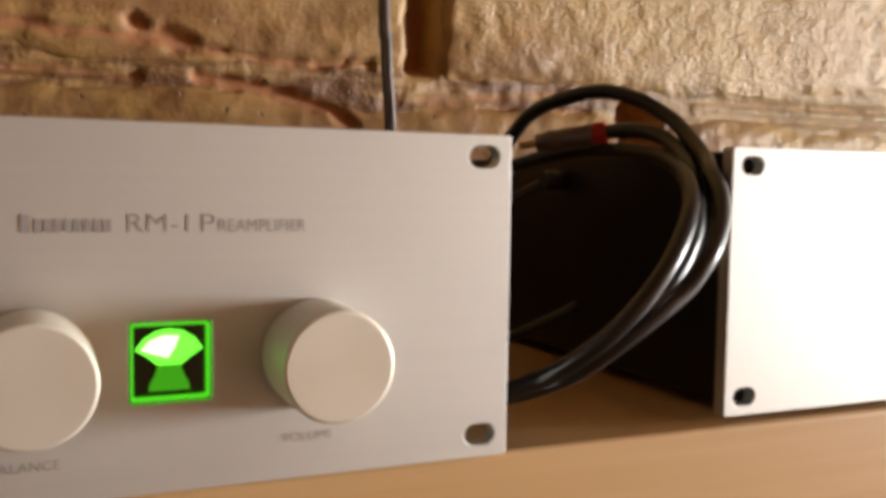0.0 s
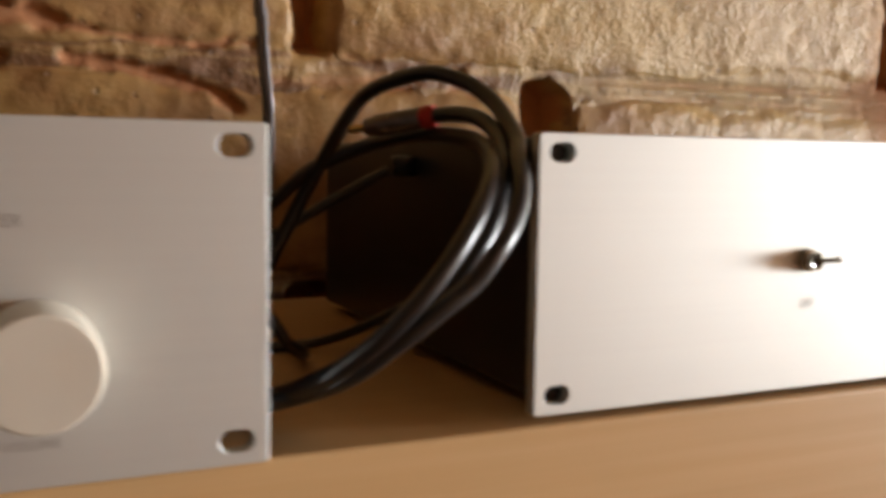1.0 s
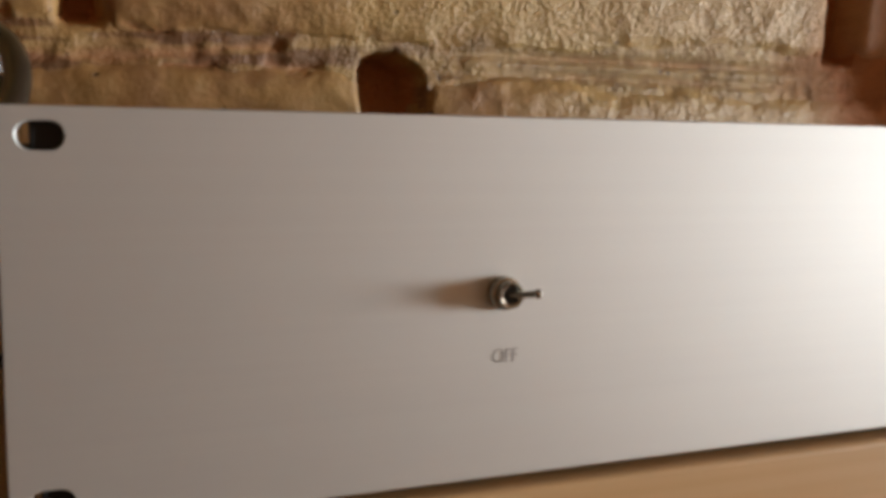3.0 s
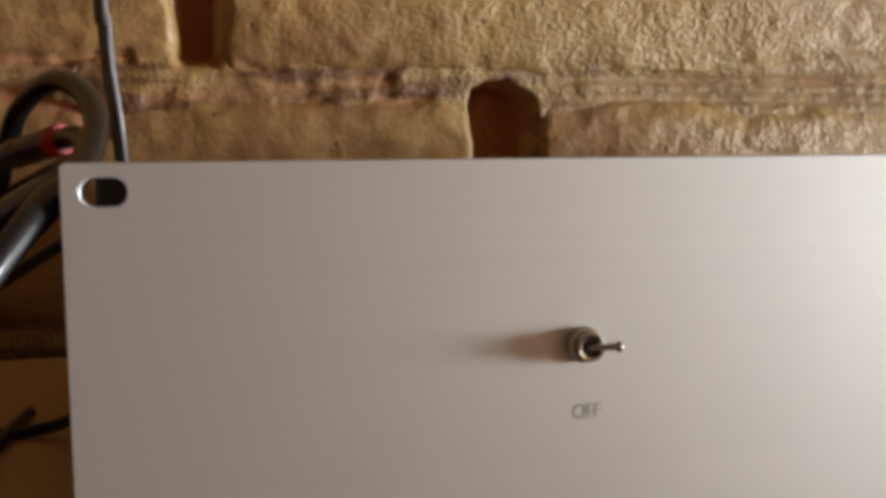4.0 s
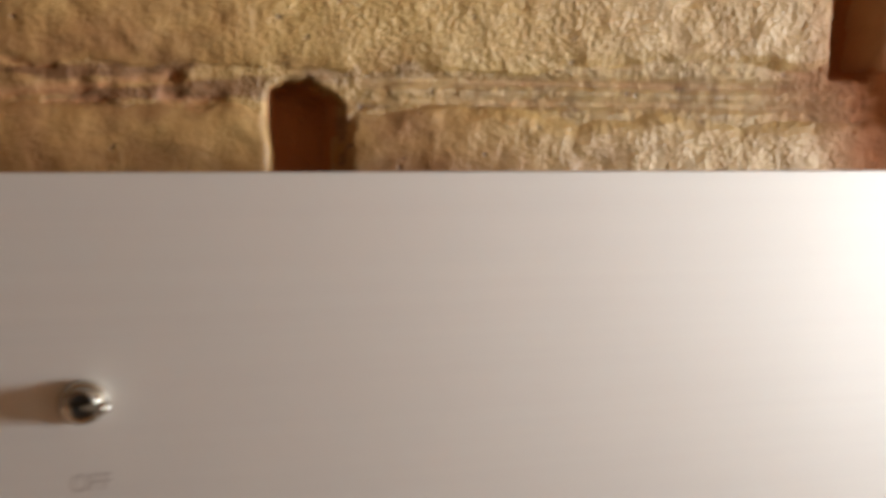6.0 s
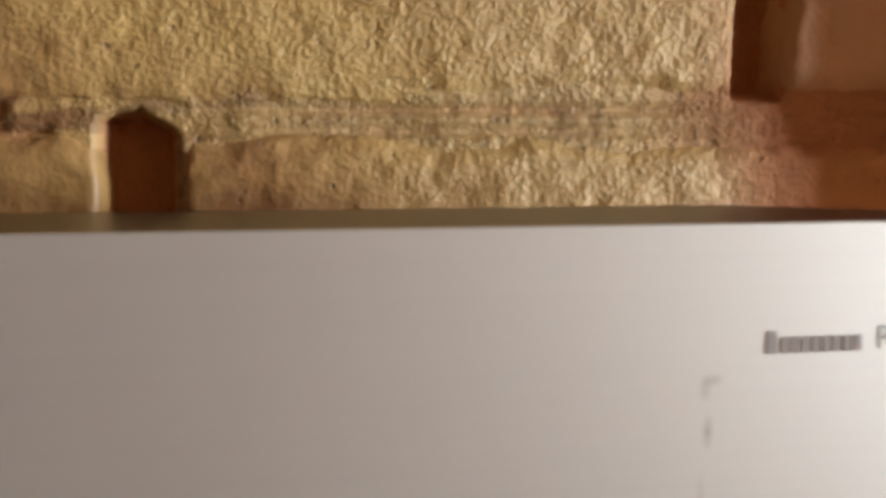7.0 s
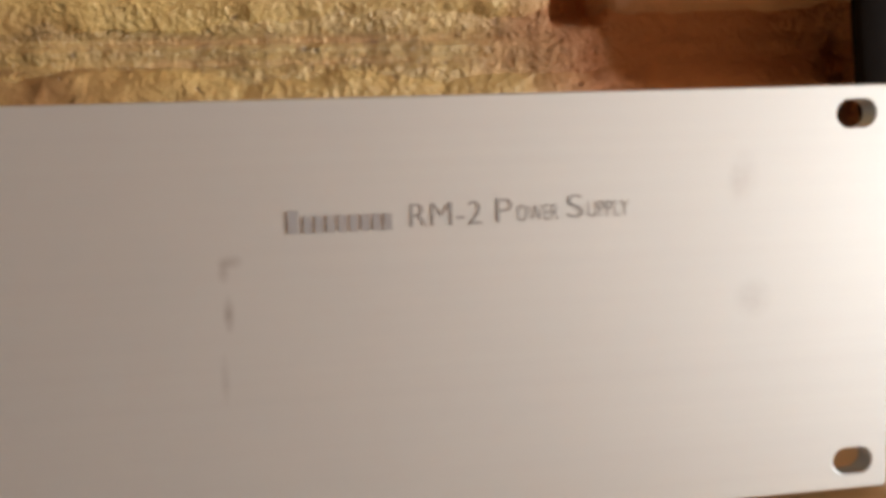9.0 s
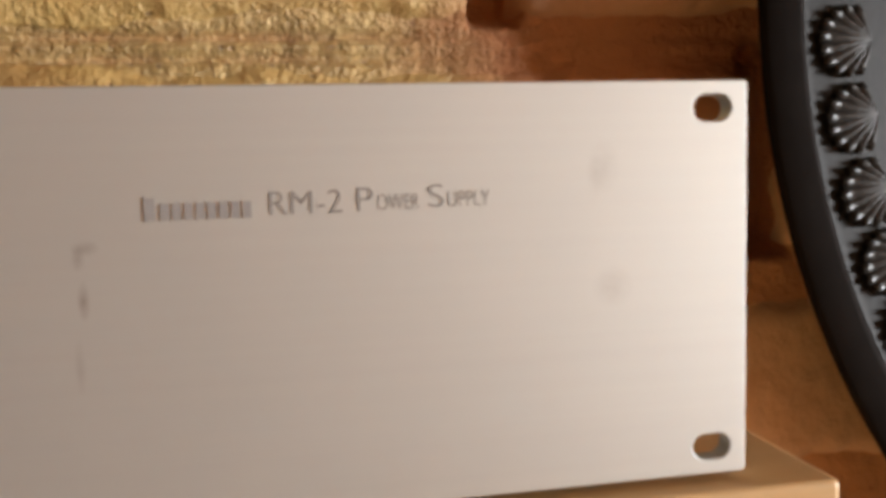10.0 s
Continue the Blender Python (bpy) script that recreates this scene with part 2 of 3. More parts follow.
BOARDS = material("unseen_floor", (0.085, 0.045, 0.025), 0.4, 0, [((2, 30, 1), (0.11, 0.055, 0.028), 0.7, 0.25), (40, (0.14, 0.075, 0.04), 0.4, 0.3)], [((4, 80, 1), 0.1, 0.001)])
GLASS = material("window_glass", (1, 1, 1), 0.02)
GLASS.node_tree.nodes["Principled BSDF"].inputs["Transmission Weight"].default_value = 1.0
SCREEN = material("dark_tube_glass", (0.006, 0.012, 0.007), 0.12)
GREEN_HOT = material("tube_phosphor_bright", (0.1, 0.5, 0.1), 0.4, emit=((0.50, 1.0, 0.50), 2.3))
GREEN_MID = material("tube_phosphor", (0.05, 0.4, 0.05), 0.4, emit=((0.04, 1.0, 0.03), 0.62))
GREEN_FAN = material("tube_phosphor_lit", (0.05, 0.4, 0.05), 0.4, emit=((0.08, 1.0, 0.06), 1.6))
GREEN_LOW = material("tube_phosphor_dim", (0.03, 0.2, 0.03), 0.4, emit=((0.03, 0.75, 0.02), 0.40))


# ---- mesh helpers ----
def mesh_from(name, bm, mat, smooth=False):
    me = bpy.data.meshes.new(name)
    bmesh.ops.recalc_face_normals(bm, faces=bm.faces[:])
    bm.to_mesh(me)
    bm.free()
    if mat:
        me.materials.append(mat)
    if smooth:
        for p in me.polygons:
            p.use_smooth = True
        me.set_sharp_from_angle(angle=radians(38))
    return me


def part(name, bm, mat, parent=None, label="", smooth=False):
    ob = new(name, mesh_from(name, bm, mat, smooth))
    ob.parent = parent
    if label:
        ob["label"] = label
    return ob


def thing(name, label, category, at=(0, 0, 0), group="", turn=0.0):
    ob = new(name)
    ob.empty_display_size = 0.02
    ob.matrix_world = pose(*at, 0, 0, turn)
    return tagged(ob, label, category, group)


def add_box(bm, x0, x1, y0, y1, z0, z1, bevel=0.0, segments=2):
    r = bmesh.ops.create_cube(bm, size=1.0, matrix=Matrix.LocRotScale(((x0 + x1) / 2, (y0 + y1) / 2, (z0 + z1) / 2), None, (x1 - x0, y1 - y0, z1 - z0)))
    if bevel:
        edges = list({e for v in r["verts"] for e in v.link_edges})
        bmesh.ops.bevel(bm, geom=edges, offset=bevel, segments=segments, affect="EDGES", profile=0.5)
    return bm


def box(*args, **kw):
    return add_box(bmesh.new(), *args, **kw)


def add_lathe(bm, profile, m=Matrix(), steps=40):
    """profile: (radius, along) from one end to the other, turned round the local z axis."""
    rings = []
    for r, a in profile:
        if r < 1e-6:
            rings.append([bm.verts.new(m @ Vector((0, 0, a)))])
        else:
            rings.append([bm.verts.new(m @ Vector((r * math.cos(2 * math.pi * k / steps), r * math.sin(2 * math.pi * k / steps), a))) for k in range(steps)])
    for a, b in zip(rings, rings[1:]):
        for k in range(steps):
            j = (k + 1) % steps
            if len(a) == 1 and len(b) > 1:
                bm.faces.new((a[0], b[k], b[j]))
            elif len(b) == 1 and len(a) > 1:
                bm.faces.new((a[k], a[j], b[0]))
            elif len(a) > 1:
                bm.faces.new((a[k], a[j], b[j], b[k]))
    return bm


def smooth_path(points, per=10):
    """A Catmull-Rom line through the points."""
    pts = [Vector(p) for p in points]
    pts = [2 * pts[0] - pts[1]] + pts + [2 * pts[-1] - pts[-2]]
    out = []
    for a, b, c, d in zip(pts, pts[1:], pts[2:], pts[3:]):
        for k in range(per):
            t = k / per
            out.append(0.5 * (2 * b + (c - a) * t + (2 * a - 5 * b + 4 * c - d) * t * t + (3 * b - a - 3 * c + d) * t ** 3))
    return out + [pts[-2]]


def add_tube(bm, line, radius, sides=14):
    rings, side = [], None
    for k, p in enumerate(line):
        way = (line[min(k + 1, len(line) - 1)] - line[max(k - 1, 0)]).normalized()
        side = way.orthogonal() if side is None else side - way * side.dot(way)
        side.normalize()
        up = way.cross(side)
        rings.append([bm.verts.new(p + radius * (math.cos(2 * math.pi * j / sides) * side + math.sin(2 * math.pi * j / sides) * up)) for j in range(sides)])
    for a, b in zip(rings, rings[1:]):
        for j in range(sides):
            i = (j + 1) % sides
            bm.faces.new((a[j], a[i], b[i], b[j]))
    bm.faces.new(rings[0])
    bm.faces.new(rings[-1])
    return bm


def rounded(x0, x1, z0, z1, r, steps=6):
    out = []
    for cx, cz, a0 in ((x1 - r, z1 - r, 0), (x0 + r, z1 - r, 90), (x0 + r, z0 + r, 180), (x1 - r, z0 + r, 270)):
        out += [(cx + r * math.cos(radians(a0 + 90 * k / steps)), cz + r * math.sin(radians(a0 + 90 * k / steps))) for k in range(steps + 1)]
    return out


def plate(outer, holes, thick, chamfer):
    """An upright plate with holes through it: its front lies at y = 0, its back at y = thick. outer(d) and each hole(d) give the loop moved d into the metal."""
    bm = bmesh.new()
    layers = []
    for y, d in ((0, chamfer), (chamfer, 0), (thick, 0)):
        layers.append([[bm.verts.new((x, y, z)) for x, z in loop(d)] for loop in (outer, *holes)])
    for a, b in zip(layers, layers[1:]):
        for la, lb in zip(a, b):
            for k in range(len(la)):
                j = (k + 1) % len(la)
                bm.faces.new((la[k], la[j], lb[j], lb[k]))
    for layer in (layers[0], layers[-1]):
        edges = []
        for lp in layer:
            for k in range(len(lp)):
                edges.append(bm.edges.get((lp[k], lp[(k + 1) % len(lp)])))
        bmesh.ops.triangle_fill(bm, use_beauty=True, use_dissolve=False, edges=edges)
    return bm


def words(name, text, mat, parent, x0, x1, z0, z1, y, label=""):
    """Text in the built-in font, fitted into the rectangle on a panel's front."""
    font = bpy.data.curves.new(name, "FONT")
    font.body, font.size, font.extrude = text, 1.0, 0.0
    font.offset = -0.012
    tmp = new(name + "_text", font)
    bpy.context.view_layer.update()
    me = bpy.data.meshes.new_from_object(tmp.evaluated_get(bpy.context.evaluated_depsgraph_get()))
    bpy.data.objects.remove(tmp)
    xs, ys = [v.co.x for v in me.vertices], [v.co.y for v in me.vertices]
    sx, sz = (x1 - x0) / (max(xs) - min(xs)), (z1 - z0) / (max(ys) - min(ys))
    lx, ly = min(xs), min(ys)
    for v in me.vertices:
        v.co = (x0 + (v.co.x - lx) * sx, y, z0 + (v.co.y - ly) * sz)
    me.name = name
    me.materials.append(mat)
    ob = new(name, me)
    ob.parent = parent
    if label:
        ob["label"] = label
    return ob


def word_bars(name, parent, x0, x1, z0, cap, small, letters, y):
    """A maker's word as a row of plain strokes, the first one taller."""
    bm = bmesh.new()
    step = (x1 - x0) / (letters + 0.35)
    x = x0
    for k in range(letters):
        w, hgt = (step * 0.95, cap) if k == 0 else (step * 0.74, small)
        add_box(bm, x, x + w, y - 0.00008, y, z0, z0 + hgt)
        x += step * 1.35 if k == 0 else step
    return part(name, bm, FAINT, parent, "grey printed maker's mark")


# ---- the room, added unseen; its tones set the bounce light ----
def structure(name, bm, mat, label, category):
    return tagged(part(name, bm, mat), label, category, kind="structure")


structure("floor", box(LEFT, RIGHT, BACK, WALL + 0.05, FLOOR - 0.1, FLOOR), BOARDS, "dark brown unseen floor of the room", "floor")
structure("ceiling", box(LEFT, RIGHT, BACK, WALL + 0.05, CEILING, CEILING + 0.1), CEIL, "plain brown unseen ceiling", "ceiling")
structure("wall_west", box(LEFT - 0.15, LEFT, BACK, WALL + 0.2, FLOOR, CEILING), DARK_WALL, "plain dark side wall, unseen", "wall")
structure("wall_south", box(LEFT, RIGHT, BACK - 0.15, BACK, FLOOR, CEILING), PALE, "plain tan wall opposite, unseen, that bounces warm light", "wall")
bm = bmesh.new()
add_box(bm, RIGHT, RIGHT + 0.15, BACK, WIN[0], FLOOR, CEILING)
add_box(bm, RIGHT, RIGHT + 0.15, WIN[1], WALL + 0.2, FLOOR, CEILING)
add_box(bm, RIGHT, RIGHT + 0.15, WIN[0], WIN[1], FLOOR, WIN[2])
add_box(bm, RIGHT, RIGHT + 0.15, WIN[0], WIN[1], WIN[3], CEILING)
structure("wall_east", bm, DARK_WALL, "plain dark unseen wall with a window opening", "wall")
window = tagged(thing("window_1", "wood-framed window that lets daylight in", "window", (RIGHT + 0.11, 0, 0)), kind="structure")
bm = bmesh.new()
for a in ((WIN[0], WIN[0] + 0.04, WIN[2], WIN[3]), (WIN[1] - 0.04, WIN[1], WIN[2], WIN[3]), (WIN[0] + 0.04, WIN[1] - 0.04, WIN[2], WIN[2] + 0.04), (WIN[0] + 0.04, WIN[1] - 0.04, WIN[3] - 0.04, WIN[3])):
    add_box(bm, -0.02, 0.02, *a)
part("window_frame", bm, WOOD, window)
pane = part("pane", box(-0.003, 0.003, WIN[0] + 0.04, WIN[1] - 0.04, WIN[2] + 0.04, WIN[3] - 0.04), GLASS, window)
pane.visible_shadow = False


# ---- sideboard ----
TOP_Y, TOP_X = -0.0034, 0.503
sideboard = thing("sideboard", "pale varnished wooden sideboard against the painted wall", "sideboard", (0, 0, FLOOR), turn=-0.35)
part("top", box(-1.2, TOP_X, TOP_Y, WALL - 0.026, -FLOOR - 0.045, -FLOOR, bevel=0.0016, segments=3), WOOD, sideboard)
part("body", box(-1.18, TOP_X - 0.012, TOP_Y + 0.004, WALL - 0.03, 0.08, -FLOOR - 0.0455, bevel=0.002), WOOD, sideboard)
part("plinth", box(-1.16, TOP_X - 0.03, TOP_Y + 0.04, WALL - 0.03, 0, 0.0795), WOOD, sideboard)


# ---- the two rack units ----
PW, PH, PT, LIFT = 0.4826, 0.0881, 0.0048, 0.002


def slot(cx, cz, w=0.0090, hgt=0.0058):
    def loop(d):
        return rounded(cx - w / 2 - d, cx + w / 2 + d, cz - hgt / 2 - d, cz + hgt / 2 + d, hgt / 2 + d - 1e-5)
    return loop


def square(x0, x1, z0, z1, r):
    def loop(d):
        return rounded(x0 - d, x1 + d, z0 - d, z1 + d, r + d, 3)
    return loop


def outline(d):
    return rounded(d, PW - d, LIFT + d, LIFT + PH - d, 0.0011)


def rack_unit(name, label, at, chassis, metal, extra=()):
    unit = thing(name, label, "hifi unit", at)
    holes = [slot(x, z) for x in (0.0083, PW - 0.0083) for z in (LIFT + 0.0063, LIFT + PH - 0.0060)]
    part("front_panel", plate(outline, holes + list(extra), PT, 0.0003), metal, unit, "brushed aluminium panel with slotted corner holes")
    c = chassis
    part("chassis", box(c[0], c[1], PT + 0.0002, c[2], 0.0048, 0.0890, bevel=0.0012), BLACK, unit, "black enamelled steel case")
    for x in (c[0] + 0.03, c[1] - 0.03):
        for y in (0.03, c[2] - 0.03):
            bm = add_lathe(bmesh.new(), [(0, 0), (0.007, 0), (0.0075, 0.0005), (0.0075, 0.0047), (0, 0.0047)], pose(x, y, 0), 20)
            part("foot", bm, HOLE, unit, "round black rubber foot", True)
    return unit


supply = rack_unit("power_supply", "rack power supply with a bare aluminium front and toggle switch", (0, 0, 0), (0.006, PW - 0.028, 0.234), WORN_ALU)
AX = -0.0859 - PW     # the preamplifier's left end
preamp = rack_unit("preamplifier", "rack preamplifier with aluminium knobs and a green tube display", (AX, -0.0113, 0), (0.022, PW - 0.022, 0.24), ALU,
                   [square(-0.1855 - AX, -0.1663 - AX, 0.0238, 0.0432, 0.0008)])


def knob(parent, name, x, z):
    bm = add_lathe(bmesh.new(), [(0, 0), (0.0137, 0), (0.0138, 0.0004), (0.0135, 0.0198), (0.0133, 0.0206), (0.0128, 0.0209), (0.0124, 0.0209), (0.0060, 0.0208), (0, 0.0208)], pose(x, -0.0002, z, 90), 72)
    return part(name, bm, KNOB, parent, "turned aluminium knob", True)


knob(preamp, "volume_knob", -0.1407 - AX, 0.0338)
knob(preamp, "balance_knob", -0.2065 - AX, 0.0338)
knob(preamp, "selector_knob", -0.4300 - AX, 0.0338)
words("volume_lettering", "VOLUME", INK, preamp, -0.1492 - AX, -0.1362 - AX, 0.0116, 0.0138, -0.0001)
words("balance_lettering", "BALANCE", INK, preamp, -0.2152 - AX, -0.2006 - AX, 0.0104, 0.0126, -0.0001)
word_bars("maker_lettering", preamp, -0.2081 - AX, -0.1886 - AX, 0.0645, 0.0040, 0.0029, 9, -0.0001)
words("model_lettering", "RM-1", INK, preamp, -0.1856 - AX, -0.1719 - AX, 0.0645, 0.0686, -0.0001)
words("type_capital", "P", INK, preamp, -0.1688 - AX, -0.1658 - AX, 0.0645, 0.0686, -0.0001)
words("type_lettering", "REAMPLIFIER", INK, preamp, -0.1648 - AX, -0.1435 - AX, 0.0645, 0.0674, -0.0001)

# the tuning-eye tube behind its square window
dx, dz = -0.1759 - AX, 0.0335
eye_tube = part("display", box(dx - 0.0096, dx + 0.0096, 0.0036, 0.0046, dz - 0.0097, dz + 0.0097), SCREEN, preamp, "black glass of a green tuning-eye tube")
bm = plate(square(dx - 0.0090, dx + 0.0090, dz - 0.0091, dz + 0.0091, 0.0006), [square(dx - 0.0085, dx + 0.0085, dz - 0.0086, dz + 0.0086, 0.0006)], 0.002, 0.0002)
bm.transform(Matrix.Translation((0, 0.0012, 0)))
part("glowing_bezel", bm, GREEN_MID, eye_tube, "green glowing edge of the window")


def fan(points, y):
    bm = bmesh.new()
    front = [bm.verts.new((dx + x, y, dz + z)) for x, z in points]
    rear = [bm.verts.new((dx + x, y + 0.0004, dz + z)) for x, z in points]
    bm.faces.new(front)
    bm.faces.new(rear[::-1])
    for k in range(len(points)):
        j = (k + 1) % len(points)
        bm.faces.new((front[k], front[j], rear[j], rear[k]))
    return bm


dome = [(-0.0079, 0.0026), (-0.0060, 0.0052), (-0.0032, 0.0070), (0, 0.0076), (0.0032, 0.0070), (0.0060, 0.0052), (0.0079, 0.0026), (0.0052, 0.0008), (0.0028, -0.0012), (-0.0028, -0.0012), (-0.0050, 0.0008)]
skirt = [(-0.0027, -0.0014), (0.0027, -0.0014), (0.0034, -0.0036), (0.0045, -0.0056), (0.0048, -0.0074), (-0.0048, -0.0074), (-0.0045, -0.0056), (-0.0034, -0.0036)]
part("upper_fan", fan(dome, 0.0031), GREEN_FAN, eye_tube, "bright green lit fan")
part("lower_fan", fan(skirt, 0.0031), GREEN_LOW, eye_tube, "dim green lit fan")
part("bright_core", fan([(-0.0066, 0.0026), (-0.0045, 0.0048), (-0.0015, 0.0060), (0.0022, 0.0058), (0.0012, 0.0030), (-0.0004, 0.0006), (-0.0030, 0.0014)], 0.0028), GREEN_HOT, eye_tube, "almost white core of the lit fan")

# power supply: lettering and switch
word_bars("maker_lettering", supply, 0.3545, 0.3755, 0.0640, 0.0046, 0.0033, 9, -0.0001)
words("model_lettering", "RM-2", INK, supply, 0.3785, 0.3930, 0.0643, 0.0690, -0.0001)
words("type_capital", "P", INK, supply, 0.3960, 0.3993, 0.0645, 0.0692, -0.0001)
words("type_lettering", "OWER", INK, supply, 0.4002, 0.4088, 0.0645, 0.0677, -0.0001)
words("type_capital", "S", INK, supply, 0.4107, 0.4140, 0.0647, 0.0694, -0.0001)
words("type_lettering", "UPPLY", INK, supply, 0.4149, 0.4238, 0.0647, 0.0679, -0.0001)
words("switch_lettering", "OFF", INK, supply, 0.1076, 0.1143, 0.0308, 0.0341, -0.0001)

TX, TZ = 0.1102, 0.0479
switch = part("toggle_switch", add_lathe(bmesh.new(), [(0, 0.0036), (0.0022, 0.0040), (0.0023, 0.0050), (0.0029, 0.0052), (0.0032, 0.0049), (0.0033, 0.0040), (0.0033, -0.0045)], pose(TX, 0, TZ, 90), 32), STEEL, supply, "nickel-plated toggle switch", True)
bm = add_lathe(bmesh.new(), [(0.0033, 0.0000), (0.0041, 0.0000), (0.0041, 0.0016), (0.0038, 0.0021), (0.0033, 0.0022)], pose(TX, 0, TZ, 90), 28)
part("nut", bm, STEEL, switch)
part("socket", add_lathe(bmesh.new(), [(0, 0.0040), (0.0021, 0.0042), (0.0006, 0.0046), (0, 0.0046)], pose(TX, 0, TZ, 90), 24), HOLE, switch)
lever_line = [Vector((TX, -0.0042, TZ)), Vector((TX + 0.0021, -0.0068, TZ + 0.0004)), Vector((TX + 0.0044, -0.0098, TZ + 0.0009))]
bm = add_tube(bmesh.new(), lever_line, 0.0009, 12)
bmesh.ops.create_uvsphere(bm, u_segments=14, v_segments=8, radius=0.0012, matrix=Matrix.Translation(lever_line[-1]))
part("lever", bm, STEEL, switch, "bright lever with a rounded tip", True)


# ---- cables between the units ----
def cable(name, label, points, radius, mat=RUBBER, part_name="jacket"):
    c = thing(name, label, "cable", points[0])
    line = [p - Vector(points[0]) for p in smooth_path(points)]
    part(part_name, add_tube(bmesh.new(), line, radius), mat, c, "", True)
    return c


B = 0.1
loop_cable = cable("looped_cable", "thick glossy black audio cable looping between the units", [Vector(p) * B for p in ((-1.500, 1.300, 0.030), (-1.050, 0.950, 0.030), (-0.840, 0.900, 0.060), (-0.690, 1.020, 0.200), (-0.530, 1.150, 0.430), (-0.400, 1.120, 0.690), (-0.290, 0.950, 0.970), (-0.225, 0.840, 1.070), (-0.108, 0.640, 1.120), (-0.020, 0.500, 1.085), (0.025, 0.380, 1.020), (0.032, 0.270, 0.945), (0.012, 0.160, 0.875), (-0.040, 0.060, 0.820), (-0.078, -0.030, 0.755), (-0.125, -0.100, 0.677), (-0.186, -0.150, 0.601), (-0.241, -0.170, 0.541), (-0.300, -0.165, 0.470), (-0.392, -0.160, 0.402), (-0.505, -0.130, 0.312), (-0.620, -0.050, 0.210), (-0.740, 0.100, 0.130), (-1.000, 0.300, 0.050), (-1.400, 0.800, 0.030))], 0.0029)
plug_cable = cable("plug_cable", "black audio cable with a red-ringed metal plug on it", [Vector(p) * B for p in ((-0.100, 0.620, 0.965), (-0.045, 0.520, 0.972), (-0.005, 0.410, 0.955), (0.005, 0.300, 0.905), (-0.025, 0.190, 0.840), (-0.075, 0.095, 0.770), (-0.125, 0.020, 0.700), (-0.185, -0.045, 0.620), (-0.260, -0.085, 0.530), (-0.350, -0.100, 0.435), (-0.445, -0.085, 0.345), (-0.545, -0.035, 0.255), (-0.650, 0.070, 0.165), (-0.800, 0.300, 0.080), (-1.300, 0.900, 0.030))], 0.0029)
start = Vector((-0.10, 0.62, 0.965)) * B
way = (Vector((-0.255, 0.78, 0.930)) * B - start).normalized()
turn = way.to_track_quat("Z", "Y").to_matrix().to_4x4()
plug = part("plug", add_lathe(bmesh.new(), [(0, 0.002), (0.0037, 0.002), (0.0040, 0.003), (0.0040, 0.013), (0.0037, 0.015), (0.0040, 0.0155), (0.0040, 0.020), (0.0034, 0.0215), (0.0034, 0.0245), (0, 0.0245)], turn, 32), GUN, plug_cable, "gunmetal plug barrel", True)
part("red_ring", add_lathe(bmesh.new(), [(0.0024, -0.0028), (0.0038, -0.0028), (0.0041, -0.002), (0.0041, 0.0020), (0.0038, 0.0024), (0.0024, 0.0024)], turn, 32), RED, plug, "red plastic ring", True)
part("contact", add_lathe(bmesh.new(), [(0, 0.0245), (0.0016, 0.0245), (0.0016, 0.031), (0.0008, 0.032), (0, 0.032)], turn, 20), GOLD, plug, "gilt contact pin", True)
cable("inner_cable", "black audio cable bent down beside the power supply", [Vector(p) * B for p in ((-1.300, 1.500, 0.050), (-0.900, 1.300, 0.350), (-0.557, 1.200, 0.606), (-0.402, 1.100, 0.758), (-0.253, 1.000, 0.843), (-0.135, 0.820, 0.893), (-0.060, 0.600, 0.903), (-0.036, 0.420, 0.888), (-0.053, 0.270, 0.860), (-0.098, 0.130, 0.820), (-0.157, 0.010, 0.765), (-0.222, -0.075, 0.700), (-0.298, -0.135, 0.615), (-0.388, -0.170, 0.515), (-0.478, -0.165, 0.412), (-0.575, -0.115, 0.305), (-0.690, 0.005, 0.195), (-0.840, 0.270, 0.090), (-1.300, 0.850, 0.030))], 0.0029)
rear_cable = cable("rear_cable", "black cable running behind the loops", [Vector(p) * B for p in ((-1.3, 1.9, 0.04), (-0.9, 1.6, 0.28), (-0.566, 1.4, 0.438), (-0.25, 1.3, 0.63), (-0.04, 1.2, 0.76), (0.02, 1.15, 0.78))], 0.0022)
bm = add_lathe(bmesh.new(), [(0, 0), (0.0040, 0), (0.0044, 0.0008), (0.0044, 0.009), (0.0036, 0.0105), (0, 0.0105)], Matrix.Translation(Vector((0.0059, 0.1125, 0.0785)) - Vector((-0.13, 0.19, 0.004))) @ pose(0, 0, 0, 0, -90), 24)
part("plug", bm, BLACK, rear_cable, "moulded black plug in the case's side", True)
cable("lower_cable", "black cable lying low across the sideboard", [Vector(p) * B for p in ((0.075, 1.02, 0.26), (0.03, 1.05, 0.225), (-0.06, 1.11, 0.17), (-0.151, 1.167, 0.114), (-0.215, 1.25, 0.068), (-0.29, 1.31, 0.036), (-0.38, 1.33, 0.023), (-0.50, 1.33, 0.022), (-0.8, 1.40, 0.022), (-1.2, 1.6, 0.022))], 0.0022)

cable("short_cable", "black cable drooping into the bundle of cables", [Vector(p) * B for p in ((-1.250, 1.250, 0.300), (-0.900, 1.050, 0.480), (-0.715, 0.920, 0.370), (-0.625, 0.860, 0.245), (-0.545, 0.850, 0.130), (-0.470, 0.930, 0.075), (-0.420, 1.120, 0.035), (-0.400, 1.600, 0.022))], 0.0022)

